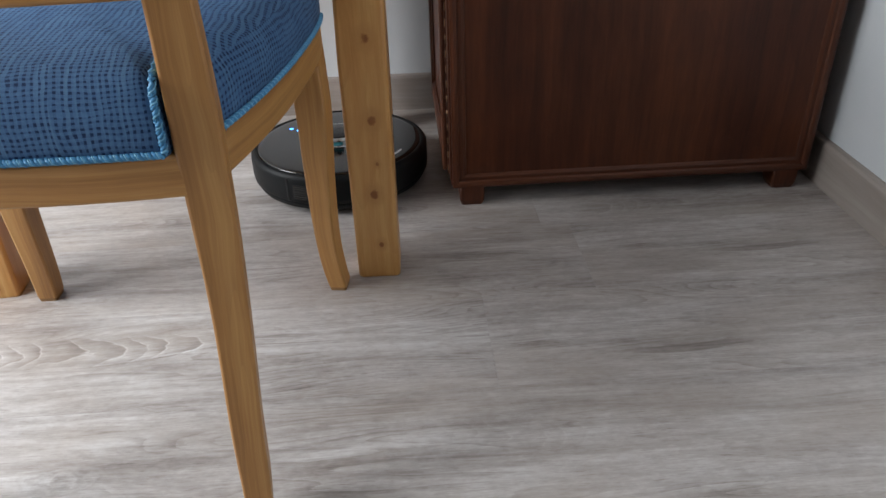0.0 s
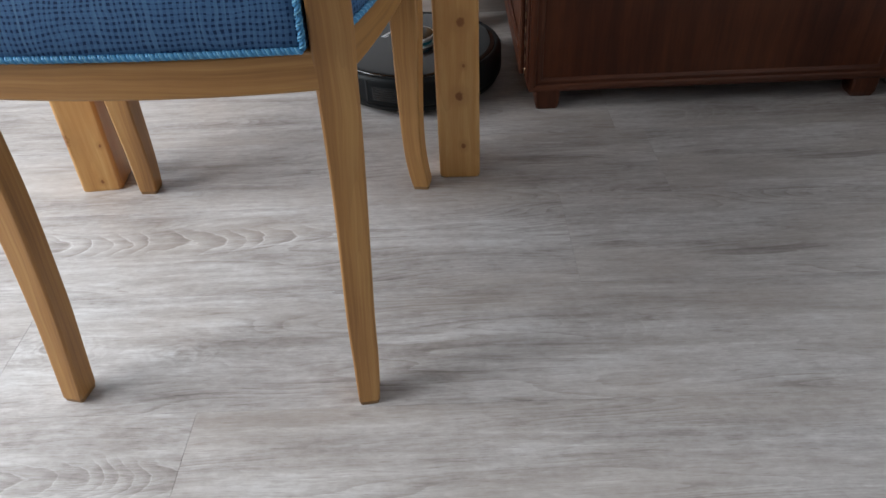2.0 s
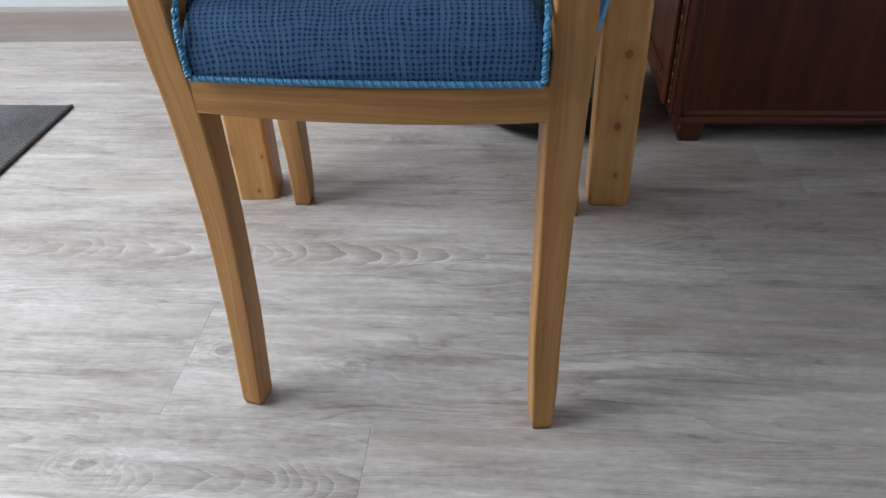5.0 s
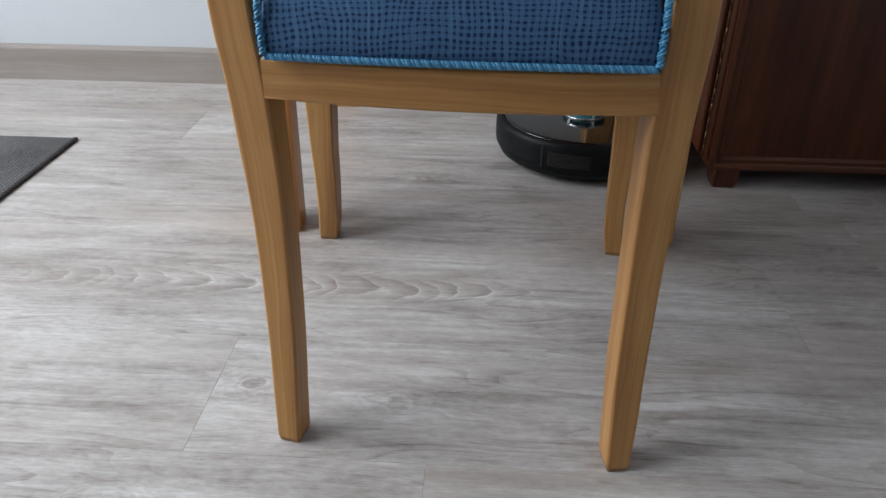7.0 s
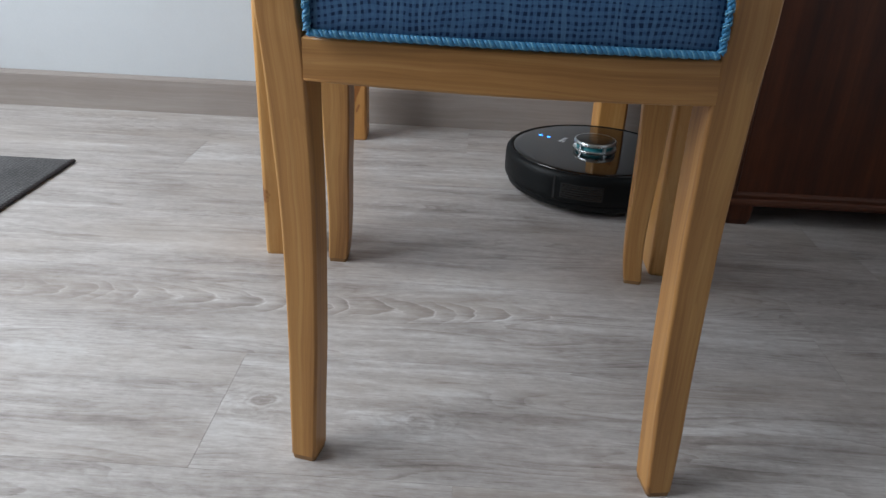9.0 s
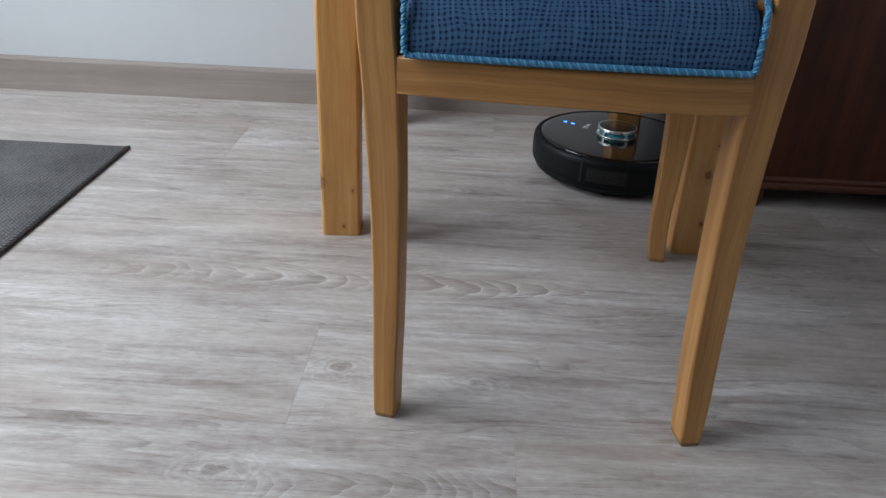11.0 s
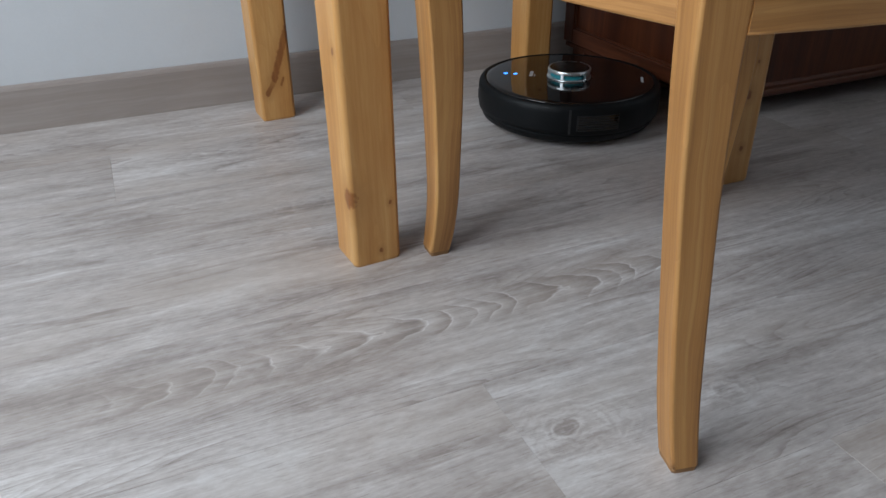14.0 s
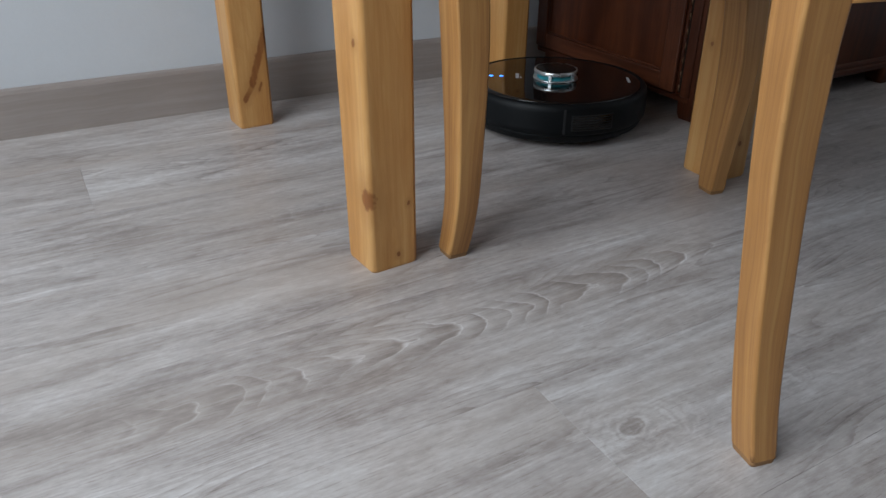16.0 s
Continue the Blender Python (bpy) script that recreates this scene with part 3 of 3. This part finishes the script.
def cushion(parent):
    """Domed seat pad, notched round the back uprights."""
    half = [(0.0, 0.541), (0.06, 0.5415), (0.12, 0.5435), (0.152, 0.546), (0.1585, 0.5485), (0.160, 0.555), (0.161, 0.570), (0.164, 0.5795), (0.172, 0.583)]
    half += [(a + 0.001, y) for a, y in ((0.190, 0.590), (0.200, 0.620), (0.209, 0.650), (0.2195, 0.70), (0.229, 0.745), (0.2365, 0.80), (0.243, 0.850), (0.247, 0.90), (0.249, 0.930), (0.248, 0.97))]
    half += [(0.245, 1.0), (0.236, 1.014), (0.20, 1.021), (0.13, 1.026), (0.06, 1.029), (0.0, 1.030)]
    fine = []
    for (a, b), (c, d) in zip(half, half[1:]):
        fine += [(a + (c - a) * k / 3, b + (d - b) * k / 3) for k in range(3)]
    fine.append(half[-1])
    outline = fine + [(-a, b) for a, b in reversed(fine[1:-1])]
    outline = [(a * (1.042 if a < 0 else 1.006), b - 0.035 * a) if b < 0.582 else (a, b) for a, b in outline]
    mid = Vector((0, 0.79))
    bm = bmesh.new()
    uv = bm.loops.layers.uv.new("UVMap")
    steps = [(0.0, 0.0), (-0.0015, 0.014), (-0.001, 0.030), (0.002, 0.045), (0.008, 0.057), (0.017, 0.066), (0.031, 0.0715), (0.05, 0.075)]
    rows = []
    for off, z in steps:
        row = []
        for a, b in outline:
            p = Vector((a, b))
            d = mid - p
            q = p + d.normalized() * off
            row.append(bm.verts.new((q.x, q.y, 0.423 + z)))
        rows.append(row)
    for k in range(1, 7):
        row = []
        for a, b in outline:
            p = Vector((a, b))
            d = mid - p
            q = p + d.normalized() * 0.05
            q = q.lerp(mid, k / 7)
            row.append(bm.verts.new((q.x, q.y, 0.498 + 0.012 * math.sin(k / 7 * math.pi / 2))))
        rows.append(row)
    n = len(outline)
    for r0, r1 in zip(rows, rows[1:]):
        for i in range(n):
            j = (i + 1) % n
            bm.faces.new((r0[i], r0[j], r1[j], r1[i])).smooth = True
    tip = bm.verts.new((mid.x, mid.y, 0.5105))
    for i in range(n):
        bm.faces.new((rows[-1][i], rows[-1][(i + 1) % n], tip)).smooth = True
    bm.faces.new(rows[0])
    for f in bm.faces:
        f.normal_update()
        c = f.calc_center_median()
        flank = abs(f.normal.x) > 0.75
        for lp in f.loops:
            p = lp.vert.co
            lp[uv].uv = (p.y + 2, p.z) if flank else (p.x, p.y + (p.z - 0.48) * (1.0 if c.y < 0.79 else -1.0))
    return part("seat_pad", bm, WEAVE, parent, "blue open-weave upholstered seat pad")


def chair():
    ch = tagged(thing("dining_chair", CX, 0.0), "honey beech chair with a blue woven seat", "chair")
    # back uprights, raked above the seat: (z, x, y, wide, deep)
    west = ((0.006, -0.1792, 0.5450, 0.0262, 0.0312), (0.060, -0.1803, 0.5559, 0.0290, 0.0302), (0.130, -0.1803, 0.5670, 0.0311, 0.0305), (0.250, -0.1826, 0.5808, 0.0350, 0.0302),
            (0.340, -0.1865, 0.5856, 0.0386, 0.0318), (0.400, -0.1886, 0.5861, 0.0397, 0.0358), (0.450, -0.1920, 0.5846, 0.0398, 0.0385), (0.540, -0.1938, 0.5800, 0.0378, 0.0390),
            (0.640, -0.1955, 0.5640, 0.0370, 0.0350), (0.760, -0.1945, 0.5300, 0.0340, 0.0300), (0.860, -0.1950, 0.4960, 0.0290, 0.0250))
    east = ((0.006, 0.1739, 0.5280, 0.0247, 0.0350), (0.060, 0.1748, 0.5368, 0.0292, 0.0346), (0.130, 0.1746, 0.5471, 0.0315, 0.0348), (0.250, 0.1776, 0.5644, 0.0341, 0.0354),
            (0.340, 0.1794, 0.5691, 0.0374, 0.0354), (0.400, 0.1805, 0.5682, 0.0389, 0.0358), (0.450, 0.1823, 0.5658, 0.0395, 0.0358), (0.540, 0.1834, 0.5608, 0.0360, 0.0354),
            (0.640, 0.1860, 0.5450, 0.0350, 0.0330), (0.760, 0.1890, 0.5110, 0.0330, 0.0290), (0.860, 0.1910, 0.4770, 0.0290, 0.0250))
    front_west = ((0.006, -0.2270, 0.9948, 0.0290, 0.0322), (0.040, -0.2238, 0.9896, 0.0311, 0.0340), (0.090, -0.2214, 0.9848, 0.0323, 0.0366), (0.160, -0.2217, 0.9825, 0.0350, 0.0408),
                  (0.230, -0.2218, 0.9834, 0.0390, 0.0445), (0.300, -0.2235, 0.9840, 0.0423, 0.0458), (0.400, -0.2285, 0.9868, 0.0452, 0.0430), (0.4225, -0.2290, 0.9872, 0.0452, 0.0430))
    front_east = ((0.006, 0.2328, 0.9776, 0.0273, 0.0334), (0.040, 0.2278, 0.9738, 0.0282, 0.0362), (0.090, 0.2242, 0.9685, 0.0288, 0.0400), (0.160, 0.2238, 0.9645, 0.0315, 0.0450),
                  (0.230, 0.2248, 0.9665, 0.0362, 0.0470), (0.300, 0.2255, 0.9745, 0.0415, 0.0450), (0.400, 0.2195, 0.9890, 0.0448, 0.0405), (0.4225, 0.2190, 0.9900, 0.0448, 0.0405))
    for name, stops, turn in (("back_leg", west, -12.3), ("back_leg", east, 8.6), ("front_leg", front_west, -1.4), ("front_leg", front_east, -8.6)):
        _, x, y, w, d = stops[0]
        part("foot_pad", post([(0, x, y - 0.0002, w - 0.0025, d - 0.0025, turn), (0.0065, x, y, w - 0.001, d - 0.001, turn)], 0.003), FOOT, ch, "darker end piece of the chair leg")
        part(name, post(smooth_stops([(*q, turn) for q in stops]), 0.0030), BEECH, ch)
    for s in (-1, 1):
        line = side_line(s, 0.011)
        part("side_rail", beam([p for p in line if p.y < 0.980], 0.022, 0.040, 0.003), BEECH, ch)
    arc = [(x, 0.5665 - 0.0125 * (1 - (x / 0.165) ** 2) - 0.045 * x, 0.4025) for x in np.linspace(-0.172, 0.166, 13)]
    part("back_rail", beam(arc, 0.022, 0.0385, 0.003), BEECH, ch)
    part("front_rail", beam([(x, 1.006 + 0.012 * (1 - (x / 0.21) ** 2), 0.4025) for x in np.linspace(-0.206, 0.200, 13)], 0.022, 0.040, 0.003), BEECH, ch)
    part("lower_back_rail", beam([(x, 0.550 - 0.010 * (1 - (x / 0.17) ** 2), 0.568) for x in np.linspace(-0.172, 0.172, 11)], 0.022, 0.045, 0.004), BEECH, ch)
    part("top_back_rail", beam([(x, 0.480 - 0.016 * (1 - (x / 0.18) ** 2), 0.820) for x in np.linspace(-0.182, 0.182, 11)], 0.022, 0.070, 0.005), BEECH, ch)
    pad = cushion(ch)
    # braided cord round the foot of the pad
    back = [(x, 0.5395 + 0.0055 * (abs(x) / 0.155) ** 2 - 0.035 * x, 0.4262) for x in np.linspace(-0.1655, 0.159, 15)]
    braid(back, "piping", pad)
    for s in (-1, 1):
        braid([(p.x, p.y, 0.4262) for p in side_line(s, -0.002) if p.y < 0.976], "piping", pad)
        k = 1.044 if s < 0 else 1.008
        braid(smooth_path([(s * k * 0.1590, 0.5445 - s * 0.0056, 0.428), (s * k * 0.1595, 0.5445 - s * 0.0056, 0.455), (s * k * 0.1595, 0.5460 - s * 0.0056, 0.474), (s * k * 0.160, 0.553 - s * 0.0056, 0.4875), (s * k * 0.161, 0.570, 0.495)], 5), "piping", pad)
    braid([(x, 1.031 - 0.012 * (x / 0.2) ** 2, 0.4262) for x in np.linspace(-0.2, 0.2, 11)], "piping", pad)


chair()


# ---- cabinet ----
def cabinet():
    x0, x1, y0, y1, z0, z1 = 0.048, 0.723, 1.222, 1.722, 0.038, 0.86
    cb = tagged(thing("cabinet", x0, y0), "dark mahogany cabinet with moulded panels on small feet", "cabinet")
    w, d = x1 - x0, y1 - y0
    part("body", box(0.004, w, 0.006, d, z0 + 0.002, z1, 0.003), MAHOGANY, cb)
    # moulding frame round the end panel
    def frame_bar(name, a, b, horizontal):
        prof = [(0.000, 0.0055), (0.0, 0.000), (0.006, -0.002), (0.011, -0.001), (0.0135, 0.0025), (0.020, 0.0015), (0.0245, 0.0035), (0.027, 0.0075)]
        rings = []
        for k in range(9):
            t = k / 8
            ring = []
            for u, v in prof + [(0.027, 0.009), (0.0, 0.009)]:
                px, pz = a[0] + (b[0] - a[0]) * t, a[1] + (b[1] - a[1]) * t
                trim = u if k == 0 else (-u if k == 8 else 0)
                if horizontal:
                    ring.append((px + trim, v, pz + u * horizontal))
                else:
                    ring.append((px + u * (1 if a[0] < w / 2 else -1), v, pz + trim))
            rings.append(ring)
        part(name, loft(rings), MAHOGANY_TRIM, cb, smooth=False)
    frame_bar("moulding", (0, z0), (w, z0), 1)
    frame_bar("moulding", (0, z1 - 0.03), (w, z1 - 0.03), -1)
    frame_bar("moulding", (0, z0), (0, z1 - 0.03), 0)
    frame_bar("moulding", (w, z0), (w, z1 - 0.03), 0)
    part("top_board", box(-0.015, w, -0.012, d, z1, z1 + 0.022, 0.006, "y"), MAHOGANY_TRIM, cb)
    part("plinth_rail", box(-0.002, 0.004, 0.008, d, z0 + 0.002, z0 + 0.012, 0.001, "y"), MAHOGANY_TRIM, cb)
    # door on a long brass hinge, with a sunk panel
    part("stile", box(-0.004, 0.004, 0.0085, 0.031, z0 + 0.012, z1 - 0.004, 0.002), MAHOGANY_TRIM, cb)
    door = part("door", box(-0.006, 0.004, 0.036, d - 0.004, z0 + 0.014, z1 - 0.004, 0.002), MAHOGANY, cb)
    for a, b, c, e in ((0.040, 0.078, z0 + 0.018, z1 - 0.008), (d - 0.046, d - 0.008, z0 + 0.018, z1 - 0.008)):
        part("door_stile", box(-0.015, -0.006, a, b, c, e, 0.003), MAHOGANY_TRIM, door)
    for c, e in ((z0 + 0.018, z0 + 0.052), (z1 - 0.048, z1 - 0.008)):
        part("door_rail", box(-0.0145, -0.006, 0.078, d - 0.046, c, e, 0.003, "y"), MAHOGANY_TRIM, door)
    for a, b, c, e in ((0.078, 0.0825, z0 + 0.052, z1 - 0.048), (d - 0.0505, d - 0.046, z0 + 0.052, z1 - 0.048)):
        part("bead", box(-0.0105, -0.006, a, b, c, e, 0.002), MAHOGANY_TRIM, door)
    part("bead", box(-0.0105, -0.006, 0.0825, d - 0.0505, z0 + 0.052, z0 + 0.0565, 0.002, "y"), MAHOGANY_TRIM, door)
    part("knob", lathe([(0.004, 0.0), (0.006, 0.008), (0.013, 0.016), (0.012, 0.024), (0.004, 0.028)], 20), BRASS, door).matrix_basis = pose(-0.0145, d - 0.028, 0.47, 0, -90, 0)
    # dark strip behind the knuckles: the gap's shade put into its colour
    hinge = part("hinge", box(-0.0035, 0.003, 0.0315, 0.0355, z0 + 0.02, z1 - 0.01), plain("hinge_shadow_gap", (0.02, 0.012, 0.008), 0.6), cb)
    k = 0
    z = z0 + 0.022
    while z < z1 - 0.03:
        ob = part("knuckle", tube([(-0.0055, 0.0335, z), (-0.0055, 0.0335, z + 0.012)], 0.0012, 6), BRASS if k % 2 == 0 else MAHOGANY_TRIM, hinge)
        z += 0.0135
        k += 1
    for fx in (0.012, w - 0.062):
        for fy in (0.0, d - 0.058):
            part("foot", post([(0, fx + 0.024, fy + 0.024, 0.040, 0.040, 0), (0.010, fx + 0.024, fy + 0.024, 0.046, 0.046, 0), (0.026, fx + 0.024, fy + 0.024, 0.048, 0.048, 0), (z0 + 0.002, fx + 0.024, fy + 0.024, 0.048, 0.048, 0)], 0.004), MAHOGANY_TRIM, cb)


cabinet()


# ---- robot vacuum ----
def bar(x, y, w, h, z, t=0.0006):
    return box(x - w / 2, x + w / 2, y - h / 2, y + h / 2, z, z + t)


def robot():
    rb = tagged(thing("robot_vacuum", -0.168, 1.372, 0.0, 146.0), "round black robot vacuum with a silver turret", "robot vacuum")
    part("body", lathe([(0.135, 0.010), (0.158, 0.011), (0.166, 0.016), (0.1695, 0.024), (0.1705, 0.0265), (0.1695, 0.0275), (0.1705, 0.0285), (0.1735, 0.031), (0.1745, 0.040), (0.1745, 0.068), (0.1735, 0.076), (0.1700, 0.0815), (0.1655, 0.0838), (0.1625, 0.0832), (0.1615, 0.080)]), CHARCOAL, rb, "matt charcoal plastic body")
    part("top_cover", lathe([(0.1605, 0.079), (0.1605, 0.0822), (0.1590, 0.0838), (0.150, 0.0844), (0.10, 0.0848), (0.044, 0.0849)]), GLOSS, rb, "gloss black top cover")
    tur = part("turret", lathe([(0.0425, 0.0850), (0.0428, 0.0866), (0.0418, 0.0876), (0.0385, 0.0880)], 64), SILVER, rb, "silver sensor turret with a black cap")
    part("core", lathe([(0.0355, 0.0876), (0.0360, 0.088), (0.0360, 0.0965), (0.0355, 0.097)], 64), TEAL, tur)
    for a in range(0, 360, 72):
        part("strut", arc_slab(0.0362, 0.0412, a - 3.5, a + 3.5, 0.0874, 0.0968, 3), SILVER, tur)
    part("cap_ring", lathe([(0.0380, 0.0962), (0.0410, 0.0964), (0.0414, 0.0980), (0.0410, 0.1020), (0.0400, 0.1030), (0.0385, 0.1030)], 64), SILVER, tur)
    part("cap", lathe([(0.0384, 0.1020), (0.0384, 0.1029), (0.037, 0.1034), (0.010, 0.1036)], 64), plain("brushed_black_cap", (0.016, 0.014, 0.013), 0.25, 0.4, 0.2, 80, 0.0), tur)
    # lights and marks on the cover
    for x in (0.104, 0.123):
        lamp = part("light", lathe([(0.0042, 0.0843), (0.0042, 0.0850), (0.0036, 0.0852)], 20), BLUE_LED, rb, "glowing blue button light")
        lamp.location = (x, 0.0, 0.0)
    for k, y in enumerate((-0.017, -0.0105, -0.004, 0.0025, 0.009)):
        part("mark", bar(0.073, y, 0.0065, 0.0048 if k != 2 else 0.003, 0.0847), LABEL, rb)
    part("mark", bar(0.066, 0.006, 0.0022, 0.012, 0.0847), LABEL, rb)
    for k in range(7):
        part("mark", bar(-0.138, -0.0145 + k * 0.0048, 0.0045, 0.0034, 0.0845), LABEL, rb)
    # charging port, bumper joints, vents, window
    part("port", arc_slab(0.168, 0.1752, -4.6, 4.6, 0.040, 0.054, 5), RUBBER, rb)
    part("port_frame", arc_slab(0.170, 0.1756, -5.2, -4.6, 0.038, 0.056, 2), GLOSS, rb)
    part("port_frame", arc_slab(0.170, 0.1756, 4.6, 5.2, 0.038, 0.056, 2), GLOSS, rb)
    for a in (93, 267):
        part("bumper_joint", arc_slab(0.168, 0.1753, a - 0.7, a + 0.7, 0.032, 0.076, 2), RUBBER, rb)
    vent = part("vent", arc_slab(0.166, 0.1749, 97, 123, 0.038, 0.066, 8), RUBBER, rb)
    for k in range(6):
        part("slat", arc_slab(0.171, 0.1757, 97.8, 122.2, 0.0396 + k * 0.0045, 0.0420 + k * 0.0045, 8), GLOSS, vent)
    win = part("sensor_window", arc_slab(0.168, 0.1752, 222, 230, 0.036, 0.070, 4), plain("dark_teal_glass", (0.006, 0.045, 0.055), 0.12), rb)
    for a0, a1, za, zb in ((221, 222.3, 0.034, 0.072), (229.7, 231, 0.034, 0.072), (222.3, 229.7, 0.034, 0.0375), (222.3, 229.7, 0.0685, 0.072)):
        part("window_frame", arc_slab(0.170, 0.1760, a0, a1, za, zb, 3), TEAL, win)
    # running gear
    for s in (-1, 1):
        part("wheel", lathe([(0.028, -0.009), (0.033, -0.006), (0.033, 0.006), (0.028, 0.009)], 28), RUBBER, rb).matrix_basis = pose(0, s * 0.115, 0.033, 90, 0, 0)
    part("caster", lathe([(0.007, -0.006), (0.0095, -0.003), (0.0095, 0.003), (0.007, 0.006)], 18), RUBBER, rb).matrix_basis = pose(0.125, 0, 0.0095, 90, 0, 0)
    brush = part("side_brush", lathe([(0.010, 0.005), (0.013, 0.008), (0.010, 0.012)], 20), TEAL, rb, "teal spinning side brush")
    brush.location = (0.083, -0.118, 0)
    for k in range(3):
        a = radians(40 + 120 * k)
        part("bristle", tube([(0.008 * math.cos(a), 0.008 * math.sin(a), 0.008), (0.035 * math.cos(a), 0.035 * math.sin(a), 0.006), (0.062 * math.cos(a + 0.15), 0.062 * math.sin(a + 0.15), 0.0025)], 0.0016, 5), TEAL, brush)


robot()


# ---- rug ----
def rug():
    x0, x1, y0, y1 = -2.02, -1.224, 0.15, 1.355
    rg = tagged(thing("rug", (x0 + x1) / 2, (y0 + y1) / 2, 0.0), "flat dark grey ribbed rug lying on the floor", "rug")
    w, h = (x1 - x0) / 2, (y1 - y0) / 2
    part("cloth", box(-w, w, -h, h, 0.0004, 0.0060, 0.002), RUG, rg)
    hem = plain("dark_rug_hem", (0.042, 0.036, 0.038), 0.95, vary=0.5, scale=260, bump=0.5)
    for s in (-1, 1):
        line = [(s * (w + 0.0005), -h + i * (2 * h) / 240, 0.0034 + (0.0005 if i % 2 else -0.0002)) for i in range(241)]
        part("hem", tube(line, 0.0028, 6), hem, rg)
        line = [(s * (w - (0.0065 if i % 2 else -0.0015)), -h + i * (2 * h) / 240, 0.0063) for i in range(241)]
        part("stitching", tube(line, 0.0013, 5), hem, rg)


rug()


# ---- floor ----
floor_ob = tagged(part("floor", box(X0, X1, Y0, Y1, -0.06, -0.0035), GAP, smooth=False), "limed grey oak plank floor", "floor", kind="structure")
ROW, LENGTH, FIRST = 0.208, 1.5, 0.716
OAK = oak_floor("limed_grey_oak")
OAK_ARCS = oak_floor("limed_grey_oak_arched", arcs=(0.04, 0.028, 0.46), depth=0.46)
OAK_KNOTS = oak_floor("limed_grey_oak_knotty", knots=((-0.6735, 0.010, 0.022), (-0.505, -0.007, 0.012)))
OAK_SWIRL = oak_floor("limed_grey_oak_swirled", arcs=(0.62, 0.012, 0.20), knots=((0.423, 0.027, 0.017),), pitch=34.0, depth=0.22)
plank_meshes = {}


def plank(x, y, w, h, mat):
    key = (round(w, 4), round(h, 4), mat.name)
    if key not in plank_meshes:
        bm = bmesh.new()
        g, b = 0.00008, 0.00025
        lo = [bm.verts.new((sx * (w / 2 - g), sy * (h / 2 - g), -0.0035)) for sx, sy in ((-1, -1), (1, -1), (1, 1), (-1, 1))]
        up = [bm.verts.new((sx * (w / 2 - g), sy * (h / 2 - g), -b)) for sx, sy in ((-1, -1), (1, -1), (1, 1), (-1, 1))]
        top = [bm.verts.new((sx * (w / 2 - g - b), sy * (h / 2 - g - b), 0.0)) for sx, sy in ((-1, -1), (1, -1), (1, 1), (-1, 1))]
        for r0, r1 in ((lo, up), (up, top)):
            for i in range(4):
                bm.faces.new((r0[i], r0[(i + 1) % 4], r1[(i + 1) % 4], r1[i]))
        bm.faces.new(top)
        me = bpy.data.meshes.new("plank")
        bm.to_mesh(me)
        bm.free()
        me.materials.append(mat)
        plank_meshes[key] = me
    ob = new("plank", plank_meshes[key])
    ob.location = (x, y, 0)
    ob.parent = floor_ob
    return ob


starts = {-2: -0.98, -1: -0.413, 0: -0.680, 1: 0.07, 2: 0.25, 3: 0.20, 4: -1.01, 5: -0.42}
row_no = math.floor((Y0 - (FIRST - ROW)) / ROW)
while FIRST - ROW + row_no * ROW < Y1:
    ya = FIRST - ROW + row_no * ROW
    yb = min(ya + ROW, Y1)
    ya = max(ya, Y0)
    s = starts.get(row_no, (row_no * 0.437) % LENGTH - 0.6)
    x = s - LENGTH * math.ceil((s - X0) / LENGTH)
    while x < X1:
        a, b = max(x, X0), min(x + LENGTH, X1)
        if b - a > 0.01:
            mat = OAK
            if row_no == 1 and a < -0.5 < b:
                mat = OAK_ARCS
            elif row_no == 0 and a < -0.5 < b:
                mat = OAK_KNOTS
            elif row_no == -1 and a < -0.7 < b:
                mat = OAK_SWIRL
            plank((a + b) / 2, (ya + yb) / 2, b - a, yb - ya, mat)
        x += LENGTH
    row_no += 1
